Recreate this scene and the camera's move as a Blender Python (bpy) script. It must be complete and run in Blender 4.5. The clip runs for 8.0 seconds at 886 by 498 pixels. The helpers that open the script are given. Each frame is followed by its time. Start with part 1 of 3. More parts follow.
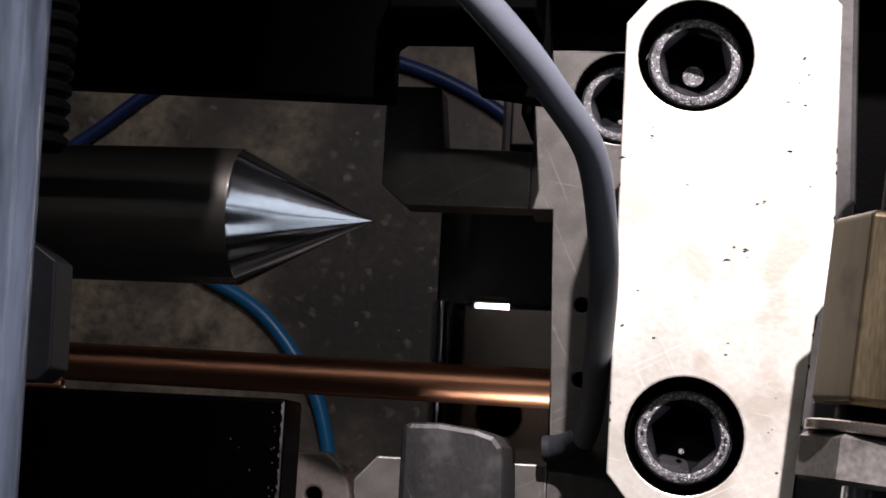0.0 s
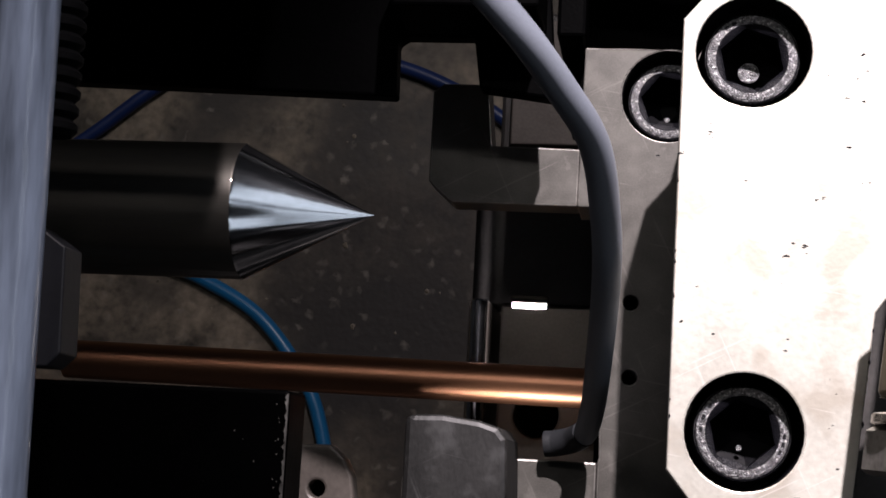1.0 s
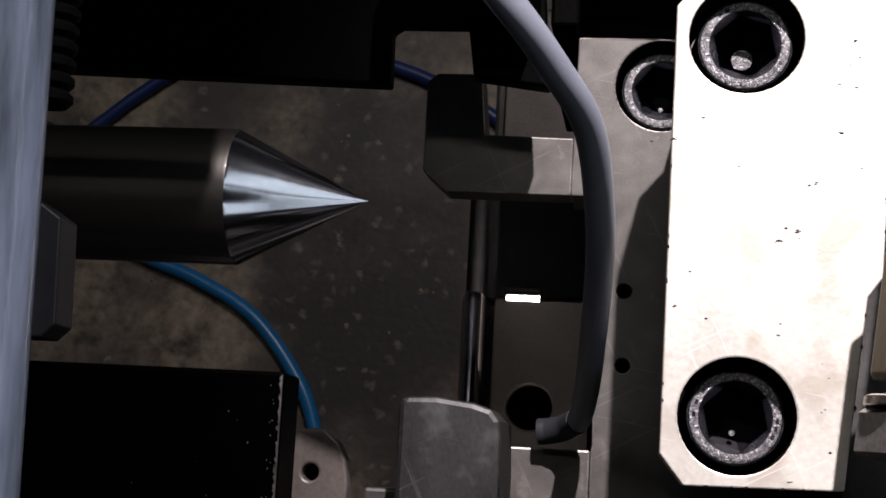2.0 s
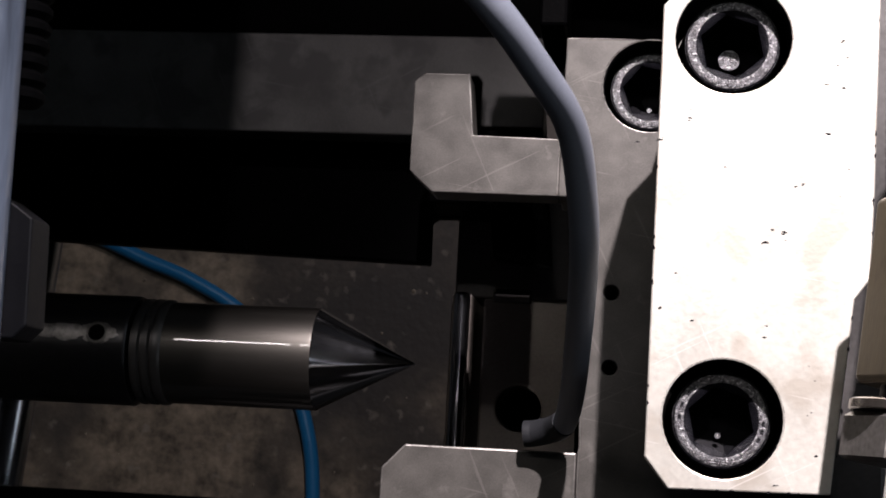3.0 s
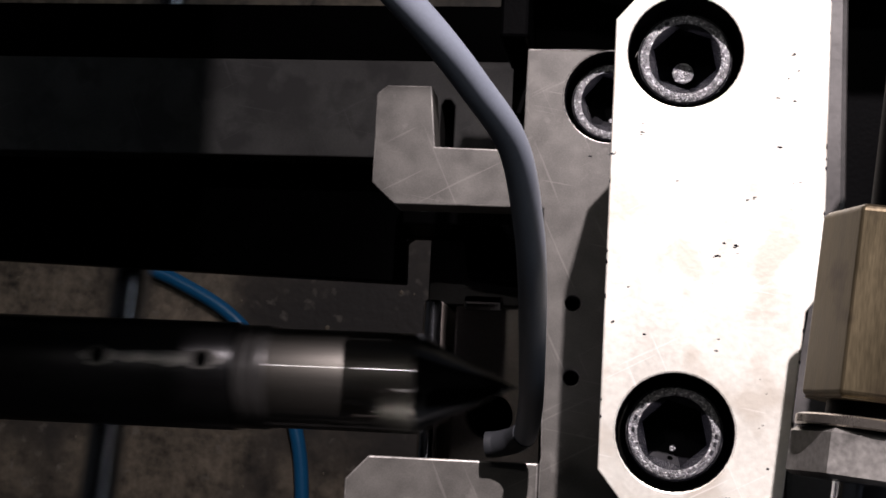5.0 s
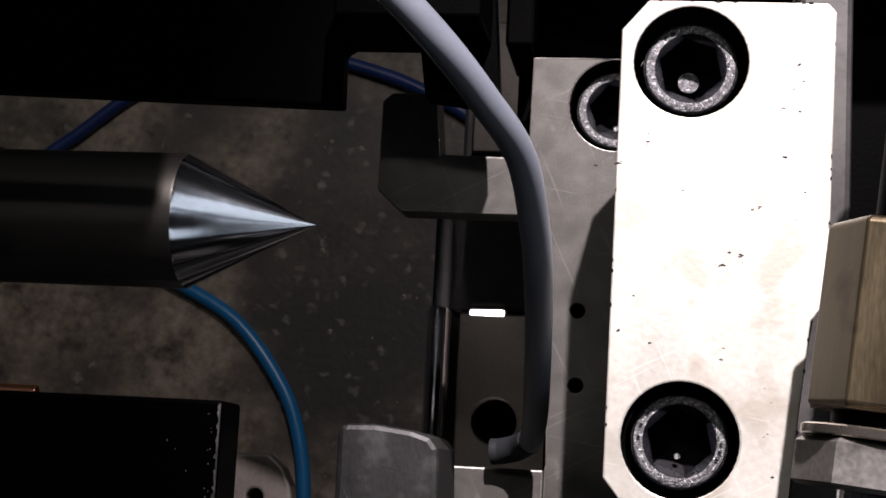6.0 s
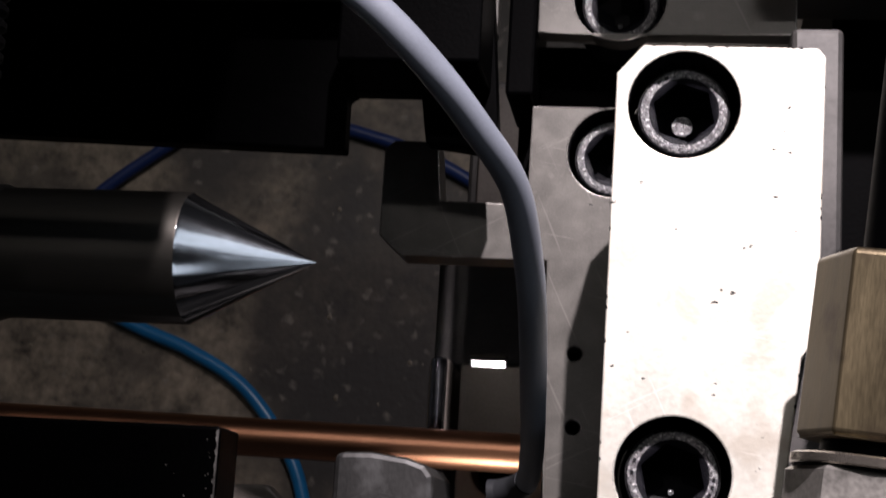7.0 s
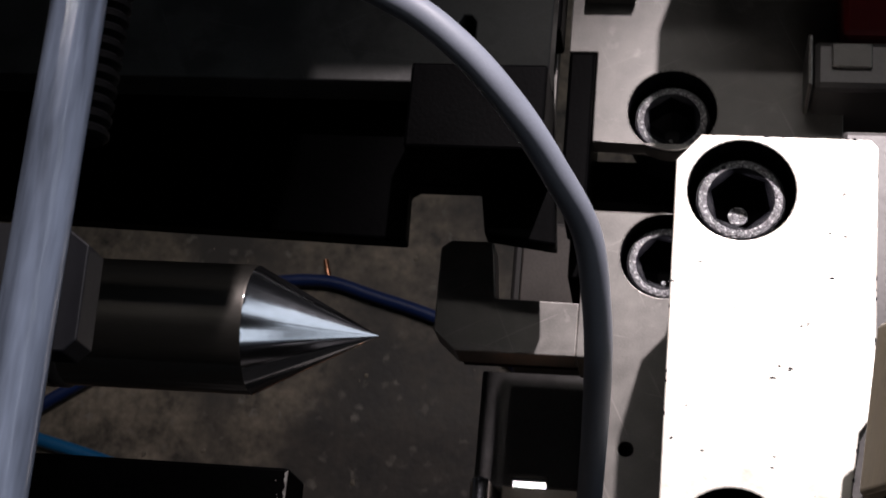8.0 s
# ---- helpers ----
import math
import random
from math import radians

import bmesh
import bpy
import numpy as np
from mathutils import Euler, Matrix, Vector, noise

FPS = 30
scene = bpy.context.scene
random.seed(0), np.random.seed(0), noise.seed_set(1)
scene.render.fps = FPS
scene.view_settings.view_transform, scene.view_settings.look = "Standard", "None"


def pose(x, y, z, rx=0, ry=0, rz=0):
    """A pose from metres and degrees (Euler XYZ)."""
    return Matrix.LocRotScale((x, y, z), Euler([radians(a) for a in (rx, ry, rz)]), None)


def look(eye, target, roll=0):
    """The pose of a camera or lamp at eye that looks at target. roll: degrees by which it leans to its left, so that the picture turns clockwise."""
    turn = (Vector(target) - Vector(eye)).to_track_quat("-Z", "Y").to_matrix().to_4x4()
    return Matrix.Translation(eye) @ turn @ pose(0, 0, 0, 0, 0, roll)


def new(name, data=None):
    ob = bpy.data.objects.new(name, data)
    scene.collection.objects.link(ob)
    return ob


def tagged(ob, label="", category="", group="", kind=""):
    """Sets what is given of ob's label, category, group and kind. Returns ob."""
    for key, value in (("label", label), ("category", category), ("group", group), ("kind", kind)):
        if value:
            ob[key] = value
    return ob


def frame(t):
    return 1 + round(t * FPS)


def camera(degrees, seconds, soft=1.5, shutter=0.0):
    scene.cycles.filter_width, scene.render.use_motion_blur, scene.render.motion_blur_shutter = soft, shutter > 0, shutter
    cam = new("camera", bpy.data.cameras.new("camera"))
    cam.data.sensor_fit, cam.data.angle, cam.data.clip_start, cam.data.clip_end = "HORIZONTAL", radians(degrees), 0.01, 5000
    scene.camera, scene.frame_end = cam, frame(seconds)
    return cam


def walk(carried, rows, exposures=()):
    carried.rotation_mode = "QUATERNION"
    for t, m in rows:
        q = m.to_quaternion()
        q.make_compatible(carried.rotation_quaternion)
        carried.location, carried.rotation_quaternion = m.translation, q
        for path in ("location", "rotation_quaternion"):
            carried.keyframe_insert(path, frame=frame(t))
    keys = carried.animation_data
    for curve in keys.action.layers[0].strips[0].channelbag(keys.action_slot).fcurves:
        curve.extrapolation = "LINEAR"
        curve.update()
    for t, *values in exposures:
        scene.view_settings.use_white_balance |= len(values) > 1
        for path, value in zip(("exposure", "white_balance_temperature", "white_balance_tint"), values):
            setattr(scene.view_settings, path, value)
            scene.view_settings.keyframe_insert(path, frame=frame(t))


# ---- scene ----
cam = camera(31.54, 8.0, soft=1.7, shutter=0.5)
# seconds, eye, then turns about x, y and z in degrees, each in the space of the one before
PATH = [
    (0.0, -0.0169, -0.0531, 0.3506, 7.86, 8.24, 1.92),
    (0.5, -0.0189, -0.0529, 0.3514, 7.92, 8.11, 1.99),
    (1.0, -0.0187, -0.0563, 0.3516, 8.13, 8.01, 1.94),
    (2.5, -0.0183, -0.0622, 0.3517, 8.49, 7.73, 2.02),
    (3.0, -0.0156, -0.0610, 0.3488, 8.46, 7.74, 2.10),
    (3.5, -0.0103, -0.0549, 0.3486, 8.15, 7.93, 2.25),
    (4.0, -0.0063, -0.0514, 0.3504, 7.83, 8.03, 1.81),
    (4.5, -0.0033, -0.0560, 0.3494, 8.03, 8.00, 1.72),
    (6.0, -0.0050, -0.0543, 0.3518, 8.23, 7.98, 1.86),
    (6.5, -0.0025, -0.0575, 0.3538, 8.60, 8.15, 1.96),
    (7.0, -0.0004, -0.0662, 0.3563, 11.35, 8.51, 1.81),
    (7.5, -0.0065, -0.0845, 0.3575, 15.76, 8.82, 1.73),
    (8.0, -0.0113, -0.1046, 0.3571, 19.71, 9.01, 2.27),
]
walk(cam, [(t, pose(x, y, z, a) @ pose(0, 0, 0, 0, b) @ pose(0, 0, 0, 0, 0, c)) for t, x, y, z, a, b, c in PATH])

# ---- world and light ----
world = bpy.data.worlds.new("workshop_dark")
scene.world = world
world.use_nodes = True
bg = world.node_tree.nodes["Background"]
bg.inputs["Color"].default_value = (0.55, 0.62, 0.8, 1)
bg.inputs["Strength"].default_value = 0.03


def spot(name, watts, degrees, blend):
    """The hand lamp: a beam and the wide spill of the same lamp."""
    d = bpy.data.lights.new(name, "SPOT")
    d.energy, d.spot_size, d.spot_blend = watts, radians(degrees), blend
    d.color, d.shadow_soft_size = (1.0, 0.89, 0.93), 0.011
    ob = new(name, d)
    ob.matrix_world = look((0.157, 0.775, 0.803), (0.03, -0.016, -0.03))
    return ob


spot("work_lamp", 138.0, 17.0, 0.75)
spot("work_lamp", 18.0, 55, 0.8)
# the long workshop light over the aisle
tube_data = bpy.data.lights.new("aisle_light", "AREA")
tube_data.shape, tube_data.size, tube_data.size_y = "RECTANGLE", 4.0, 0.5
tube_data.energy, tube_data.color = 6.3, (0.8, 0.88, 1.0)
new("aisle_light", tube_data).matrix_world = look((1.6, 0.4, 1.75), (0, 0, 0))
# unseen strip light, added for the thin line along the shank and some fill
lamp_data = bpy.data.lights.new("shank_line_light", "AREA")
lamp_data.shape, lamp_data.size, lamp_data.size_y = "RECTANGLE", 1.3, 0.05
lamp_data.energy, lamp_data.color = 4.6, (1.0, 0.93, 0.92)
new("shank_line_light", lamp_data).matrix_world = look((-0.1, 0.88, 1.75), (-0.1, 0, -0.1))
# added spot, no lamp known there, for the glint on the die's polished edge
die_data = bpy.data.lights.new("die_glint_spot", "SPOT")
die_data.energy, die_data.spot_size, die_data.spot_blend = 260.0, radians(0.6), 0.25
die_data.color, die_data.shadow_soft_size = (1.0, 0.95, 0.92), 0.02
new("die_glint_spot", die_data).matrix_world = look((0.03, -2.3, 0.76), (-0.0566, -0.0005, -0.158))
scene.view_settings.exposure = 0.12


# ---- materials ----
def material(name, colour, rough=0.5, metal=0.0, spread=0.25, scale=60.0, grain=900.0, bump=0.15, rough_spread=0.15, stretch=(1, 1, 1), stain=None, stain_at=0.62, stain_scale=25.0, stain_soft=0.1, scratch=None):
    """A surface with two scales of variation in colour and gloss, fine relief and, if given, stains."""
    m = bpy.data.materials.new(name)
    m.use_nodes = True
    nt = m.node_tree
    N, L = nt.nodes, nt.links
    b = N["Principled BSDF"]
    b.inputs["Metallic"].default_value = metal
    co = N.new("ShaderNodeTexCoord")
    mp = N.new("ShaderNodeMapping")
    mp.inputs["Scale"].default_value = stretch
    L.new(co.outputs["Object"], mp.inputs["Vector"])
    big, small = N.new("ShaderNodeTexNoise"), N.new("ShaderNodeTexNoise")
    big.inputs["Scale"].default_value, small.inputs["Scale"].default_value = scale, grain
    big.inputs["Detail"].default_value, small.inputs["Detail"].default_value = 6.0, 3.0
    for n in (big, small):
        L.new(mp.outputs["Vector"], n.inputs["Vector"])
    ramp = N.new("ShaderNodeValToRGB")
    lo, hi = [c * (1 - spread) for c in colour], [min(1, c * (1 + spread)) for c in colour]
    ramp.color_ramp.elements[0].position, ramp.color_ramp.elements[1].position = 0.3, 0.7
    ramp.color_ramp.elements[0].color, ramp.color_ramp.elements[1].color = (*lo, 1), (*hi, 1)
    mix = N.new("ShaderNodeMath")
    mix.operation = "MULTIPLY_ADD"
    mix.inputs[1].default_value = 0.35
    L.new(small.outputs["Fac"], mix.inputs[0])
    half = N.new("ShaderNodeMath")
    half.operation = "MULTIPLY"
    half.inputs[1].default_value = 0.65
    L.new(big.outputs["Fac"], half.inputs[0])
    L.new(half.outputs[0], mix.inputs[2])
    L.new(mix.outputs[0], ramp.inputs["Fac"])
    out = ramp.outputs["Color"]
    if stain:
        sn = N.new("ShaderNodeTexNoise")
        sn.inputs["Scale"].default_value, sn.inputs["Detail"].default_value = stain_scale, 8.0
        L.new(co.outputs["Object"], sn.inputs["Vector"])
        sr = N.new("ShaderNodeValToRGB")
        sr.color_ramp.elements[0].position, sr.color_ramp.elements[1].position = stain_at, stain_at + stain_soft
        L.new(sn.outputs["Fac"], sr.inputs["Fac"])
        sm = N.new("ShaderNodeMix")
        sm.data_type = "RGBA"
        L.new(sr.outputs["Color"], sm.inputs["Factor"])
        L.new(out, sm.inputs["A"])
        sm.inputs["B"].default_value = (*stain, 1)
        out = sm.outputs["Result"]
    if scratch:
        for turn, line in ((25, 260.0), (-62, 330.0), (80, 420.0)):
            sp = N.new("ShaderNodeMapping")
            sp.inputs["Rotation"].default_value = (0, 0, radians(turn))
            sp.inputs["Scale"].default_value = (1, 36, 1)
            sp.vector_type = "TEXTURE"
            L.new(co.outputs["Object"], sp.inputs["Vector"])
            ln = N.new("ShaderNodeTexNoise")
            ln.inputs["Scale"].default_value, ln.inputs["Detail"].default_value = line * 3, 2.0
            L.new(sp.outputs["Vector"], ln.inputs["Vector"])
            lr = N.new("ShaderNodeValToRGB")
            lr.color_ramp.elements[0].position, lr.color_ramp.elements[1].position = 0.68, 0.73
            lr.color_ramp.elements[1].color = (0.45, 0.45, 0.45, 1)
            L.new(ln.outputs["Fac"], lr.inputs["Fac"])
            lm = N.new("ShaderNodeMix")
            lm.data_type = "RGBA"
            L.new(lr.outputs["Color"], lm.inputs["Factor"])
            L.new(out, lm.inputs["A"])
            lm.inputs["B"].default_value = (*scratch, 1)
            out = lm.outputs["Result"]
    L.new(out, b.inputs["Base Color"])
    rr = N.new("ShaderNodeMapRange")
    rr.inputs["To Min"].default_value, rr.inputs["To Max"].default_value = max(0.05, rough - rough_spread), min(1, rough + rough_spread)
    L.new(mix.outputs[0], rr.inputs["Value"])
    L.new(rr.outputs["Result"], b.inputs["Roughness"])
    bp = N.new("ShaderNodeBump")
    bp.inputs["Strength"].default_value, bp.inputs["Distance"].default_value = bump, 0.0004
    L.new(small.outputs["Fac"], bp.inputs["Height"])
    L.new(bp.outputs["Normal"], b.inputs["Normal"])
    return m


BRIGHT = material("ground_bright_steel", (0.615, 0.598, 0.535), 0.42, 0.5, 0.16, 45, 700, 0.1, stain=(0.5, 0.465, 0.4), stain_at=0.52, stain_scale=70.0, scratch=(0.8, 0.78, 0.74))
STEEL = material("worn_grey_steel", (0.08, 0.076, 0.0685), 0.42, 0.35, 0.32, 130, 2400, 0.05, stain=(0.15, 0.142, 0.13), stain_at=0.62, stain_scale=150.0, stain_soft=0.16, scratch=(0.15, 0.142, 0.13))
EDGE = material("bare_worn_edge", (0.22, 0.21, 0.195), 0.35, 0.6, 0.6, 120, 900, 0.1)
BARSTEEL = material("blotched_bar_steel", (0.075, 0.074, 0.071), 0.5, 0.3, 0.3, 60, 1600, 0.05, stain=(0.05, 0.049, 0.048), stain_at=0.5, stain_scale=70.0, scratch=(0.1, 0.1, 0.098))
DIE = material("oily_brown_steel", (0.11, 0.095, 0.084), 0.45, 0.2, 0.35, 50, 900, 0.1)
DARK = material("oiled_dark_steel", (0.06, 0.057, 0.055), 0.38, 0.4, 0.3, 60, 900, 0.05)
# black oxide, set darker still so that shaded parts and holes stay black
BLACK = material("black_oxide_and_shade", (0.0005, 0.0005, 0.0006), 0.45, 0.0, 0.35, 50, 900, 0.12)
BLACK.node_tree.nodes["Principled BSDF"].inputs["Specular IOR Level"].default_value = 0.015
SCREW = material("black_screw_steel", (0.006, 0.006, 0.008), 0.33, 0.15, 0.4, 300, 2600, 0.6)
SCREW.node_tree.nodes["Principled BSDF"].inputs["Specular IOR Level"].default_value = 0.13
TOOL = material("turned_tool_steel", (0.3, 0.27, 0.235), 0.25, 0.9, 0.15, 40, 1500, 0.12, stretch=(4, 1, 1))
SHANK = material("ground_shank_steel", (0.1, 0.093, 0.083), 0.44, 0.9, 0.15, 30, 500, 0.02, rough_spread=0.05, stretch=(0.6, 6, 6))
SHANK.node_tree.nodes["Principled BSDF"].inputs["Coat Weight"].default_value = 0.5
SHANK.node_tree.nodes["Principled BSDF"].inputs["Coat Roughness"].default_value = 0.03
SHANK.node_tree.nodes["Principled BSDF"].inputs["Coat IOR"].default_value = 2.6
WORN = material("bare_worn_metal", (0.22, 0.21, 0.2), 0.4, 0.8, 0.7, 200, 900, 0.06)
OXIDE = material("worn_black_oxide", (0.013, 0.0125, 0.013), 0.3, 0.5, 0.5, 40, 700, 0.1, rough_spread=0.1, stretch=(0.5, 1, 1))
CAST = material("rough_scratched_steel", (0.012, 0.0117, 0.0115), 0.5, 0.1, 0.6, 110, 1500, 0.1, stretch=(1, 0.5, 1), stain=(0.04, 0.04, 0.04), stain_at=0.56, stain_scale=160.0, stain_soft=0.16, scratch=(0.05, 0.05, 0.05))
CONE = material("polished_cone_steel", (0.66, 0.68, 0.72), 0.15, 1.0, 0.15, 90, 900, 0.02, rough_spread=0.05, stretch=(0.05, 1, 1))
COPPER = material("drawn_copper", (0.66, 0.32, 0.19), 0.38, 1.0, 0.07, 40, 900, 0.015, rough_spread=0.06)
CUT = material("fresh_cut_copper", (0.85, 0.55, 0.4), 0.3, 1.0, 0.1, 90, 900, 0.1)
CABLE = material("grey_cable_sheath", (0.18, 0.2, 0.24), 0.55, 0.0, 0.12, 60, 1500, 0.02)
BLUE = material("blue_air_hose", (0.013, 0.15, 0.35), 0.35, 0.0, 0.15, 60, 900, 0.05)
NAVY = material("dark_blue_air_hose", (0.012, 0.03, 0.12), 0.4, 0.0, 0.15, 60, 900, 0.05)
RIM = material("worn_screw_rim", (0.13, 0.13, 0.135), 0.34, 0.7, 0.85, 900, 2600, 1.0, stain=(0.45, 0.45, 0.45), stain_at=0.55, stain_scale=1300.0, stain_soft=0.08)
CLEAR = material("milky_plastic_pipe", (0.3, 0.36, 0.48), 0.1, 0.0, 0.9, 150, 420, 0.6, stretch=(1, 0.12, 1))
CLEAR.node_tree.nodes["Principled BSDF"].inputs["Transmission Weight"].default_value = 0.15
COLLAR = material("blue_grey_plastic", (0.014, 0.0145, 0.019), 0.5, 0.0, 0.3, 60, 900, 0.08)
# near black: the shade inside sockets and counterbores is put into this colour
BORE = material("shaded_bore_steel", (0.0022, 0.0022, 0.0034), 0.55, 0.0, 0.4, 200, 2000, 0.2)
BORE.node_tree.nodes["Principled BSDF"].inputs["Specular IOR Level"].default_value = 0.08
POLISH = material("polished_steel", (0.25, 0.245, 0.24), 0.16, 1.0, 0.05, 90, 600, 0.05, rough_spread=0.05)
CHROME = material("chromed_rod", (0.62, 0.64, 0.68), 0.18, 1.0, 0.1, 90, 600, 0.1)
BRASS = material("oily_brass", (0.1, 0.08, 0.048), 0.36, 0.85, 0.35, 60, 800, 0.1, stretch=(3, 0.4, 3), stain=(0.06, 0.045, 0.03), stain_at=0.5, stain_scale=60.0)
FLOOR = material("oily_concrete", (0.18, 0.147, 0.108), 0.55, 0.0, 0.95, 55, 190, 0.6, stain=(0.05, 0.043, 0.036), stain_at=0.47, stain_scale=9.0, stain_soft=0.14)


def patch_and_stones(m, x, y, wide, long):
    """Adds the pale stones of the concrete and one dark ragged patch to a floor material."""
    N, L = m.node_tree.nodes, m.node_tree.links
    b, co = N["Principled BSDF"], N["Texture Coordinate"]
    out = b.inputs["Base Color"].links[0].from_socket
    stones = N.new("ShaderNodeTexVoronoi")
    stones.inputs["Scale"].default_value = 120.0
    stones.inputs["Randomness"].default_value = 1.0
    rough = N.new("ShaderNodeTexNoise")
    rough.inputs["Scale"].default_value, rough.inputs["Detail"].default_value = 160.0, 3.0
    L.new(co.outputs["Object"], rough.inputs["Vector"])
    shift = N.new("ShaderNodeVectorMath")
    shift.operation = "MULTIPLY_ADD"
    shift.inputs[1].default_value = (0.012, 0.012, 0)
    L.new(rough.outputs["Color"], shift.inputs[0])
    L.new(co.outputs["Object"], shift.inputs[2])
    L.new(shift.outputs["Vector"], stones.inputs["Vector"])
    near = N.new("ShaderNodeMapRange")
    near.inputs["From Min"].default_value, near.inputs["From Max"].default_value = 0.42, 0.12
    L.new(stones.outputs["Distance"], near.inputs["Value"])
    pick = N.new("ShaderNodeMapRange")
    pick.inputs["From Min"].default_value, pick.inputs["From Max"].default_value = 0.6, 1.0
    L.new(stones.outputs["Color"], pick.inputs["Value"])
    both = N.new("ShaderNodeMath")
    both.operation = "MULTIPLY"
    both.use_clamp = True
    L.new(near.outputs["Result"], both.inputs[0])
    L.new(pick.outputs["Result"], both.inputs[1])
    pale = N.new("ShaderNodeMix")
    pale.data_type = "RGBA"
    pale.inputs["B"].default_value = (0.27, 0.24, 0.2, 1)
    L.new(both.outputs[0], pale.inputs["Factor"])
    place = N.new("ShaderNodeMapping")
    place.vector_type = "TEXTURE"
    place.inputs["Location"].default_value, place.inputs["Scale"].default_value = (x, y, 0), (wide, long, 9)
    L.new(co.outputs["Object"], place.inputs["Vector"])
    warp = N.new("ShaderNodeTexNoise")
    warp.inputs["Scale"].default_value, warp.inputs["Detail"].default_value = 22.0, 5.0
    L.new(co.outputs["Object"], warp.inputs["Vector"])
    size = N.new("ShaderNodeVectorMath")
    size.operation = "LENGTH"
    L.new(place.outputs["Vector"], size.inputs[0])
    rag = N.new("ShaderNodeMath")
    rag.operation = "ADD"
    L.new(size.outputs["Value"], rag.inputs[0])
    L.new(warp.outputs["Fac"], rag.inputs[1])
    cover = N.new("ShaderNodeMapRange")
    cover.inputs["From Min"].default_value, cover.inputs["From Max"].default_value = 1.65, 1.3
    cover.inputs["To Max"].default_value = 0.82
    L.new(rag.outputs[0], cover.inputs["Value"])
    # mixes the dark patch in below the stones
    oil = N.new("ShaderNodeMix")
    oil.data_type = "RGBA"
    oil.inputs["B"].default_value = (0.022, 0.019, 0.018, 1)
    L.new(cover.outputs["Result"], oil.inputs["Factor"])
    L.new(out, oil.inputs["A"])
    L.new(oil.outputs["Result"], pale.inputs["A"])
    L.new(pale.outputs["Result"], b.inputs["Base Color"])


patch_and_stones(FLOOR, -0.185, 0.075, 0.085, 0.105)
GRIT = material("pale_grit", (0.19, 0.16, 0.12), 0.7, 0.0, 0.6, 30, 300, 0.4)
SLEEVE = material("grey_rubber_sleeve", (0.017, 0.018, 0.02), 0.6, 0.0, 0.15, 80, 900, 0.2)
RUBBER = material("black_rubber", (0.002, 0.002, 0.0025), 0.8, 0.0, 0.2, 80, 900, 0.2)
SLEEVE.node_tree.nodes["Principled BSDF"].inputs["Specular IOR Level"].default_value = 0.12
RUBBER.node_tree.nodes["Principled BSDF"].inputs["Specular IOR Level"].default_value = 0.12
WALL = material("workshop_grey_paint", (0.12, 0.12, 0.13), 0.6, 0.0, 0.15, 3, 60, 0.1)
RED = material("dark_red_paint", (0.1, 0.008, 0.008), 0.4, 0.0, 0.15, 60, 500, 0.1)

MM = 0.001


# ---- mesh helpers, in millimetres ----
def done(bm, name, mat, parent=None, label="", smooth=False, at=None):
    bm.normal_update()
    bmesh.ops.recalc_face_normals(bm, faces=bm.faces[:])
    me = bpy.data.meshes.new(name)
    bm.to_mesh(me)
    bm.free()
    me.materials.append(mat)
    if mat is STEEL:
        me.materials.append(EDGE)
    if smooth:
        me.polygons.foreach_set("use_smooth", [True] * len(me.polygons))
        me.set_sharp_from_angle(angle=radians(35))
    ob = new(name, me)
    if at is not None:
        ob.matrix_basis = at
    if parent is not None:
        ob.parent = parent
    if label:
        ob["label"] = label
    return ob


def part(name, bm, mat, parent, label="", smooth=False, at=None):
    return done(bm, name, mat, parent, label, smooth, at)


def empty(name, x=0, y=0, z=0):
    ob = new(name)
    ob.empty_display_size = 0.01
    ob.location = (x * MM, y * MM, z * MM)
    return ob


def soften(bm, width, angle=30, segments=2):
    bm.normal_update()
    edges = [e for e in bm.edges if len(e.link_faces) == 2 and e.calc_face_angle(0) > radians(angle)]
    bmesh.ops.bevel(bm, geom=edges, offset=width * MM, segments=segments, profile=0.5, affect="EDGES", material=1)
    return bm


def box(x0, x1, y0, y1, z0, z1, bevel=0.6):
    bm = bmesh.new()
    bmesh.ops.create_cube(bm, size=1)
    bmesh.ops.scale(bm, vec=((x1 - x0) * MM, (y1 - y0) * MM, (z1 - z0) * MM), verts=bm.verts)
    bmesh.ops.translate(bm, vec=((x0 + x1) / 2 * MM, (y0 + y1) / 2 * MM, (z0 + z1) / 2 * MM), verts=bm.verts)
    return soften(bm, bevel) if bevel else bm


def ring_points(cx, cy, r, n=40):
    return [(cx + r * math.cos(2 * math.pi * k / n), cy + r * math.sin(2 * math.pi * k / n)) for k in range(n)]


def slab(outline, z0, z1, holes=(), bevel=0.5):
    """A plate with the outline and with round holes (x, y, r) right through it."""
    bm = bmesh.new()
    for loop in [outline] + [ring_points(*h) for h in holes]:
        vs = [bm.verts.new((x * MM, y * MM, z1 * MM)) for x, y in loop]
        for a, b in zip(vs, vs[1:] + vs[:1]):
            bm.edges.new((a, b))
    bmesh.ops.triangle_fill(bm, use_beauty=True, use_dissolve=False, edges=bm.edges[:])
    made = bmesh.ops.extrude_face_region(bm, geom=bm.faces[:])
    bmesh.ops.translate(bm, vec=(0, 0, (z0 - z1) * MM), verts=[g for g in made["geom"] if isinstance(g, bmesh.types.BMVert)])
    bmesh.ops.recalc_face_normals(bm, faces=bm.faces[:])
    return soften(bm, bevel, 40, 2) if bevel else bm


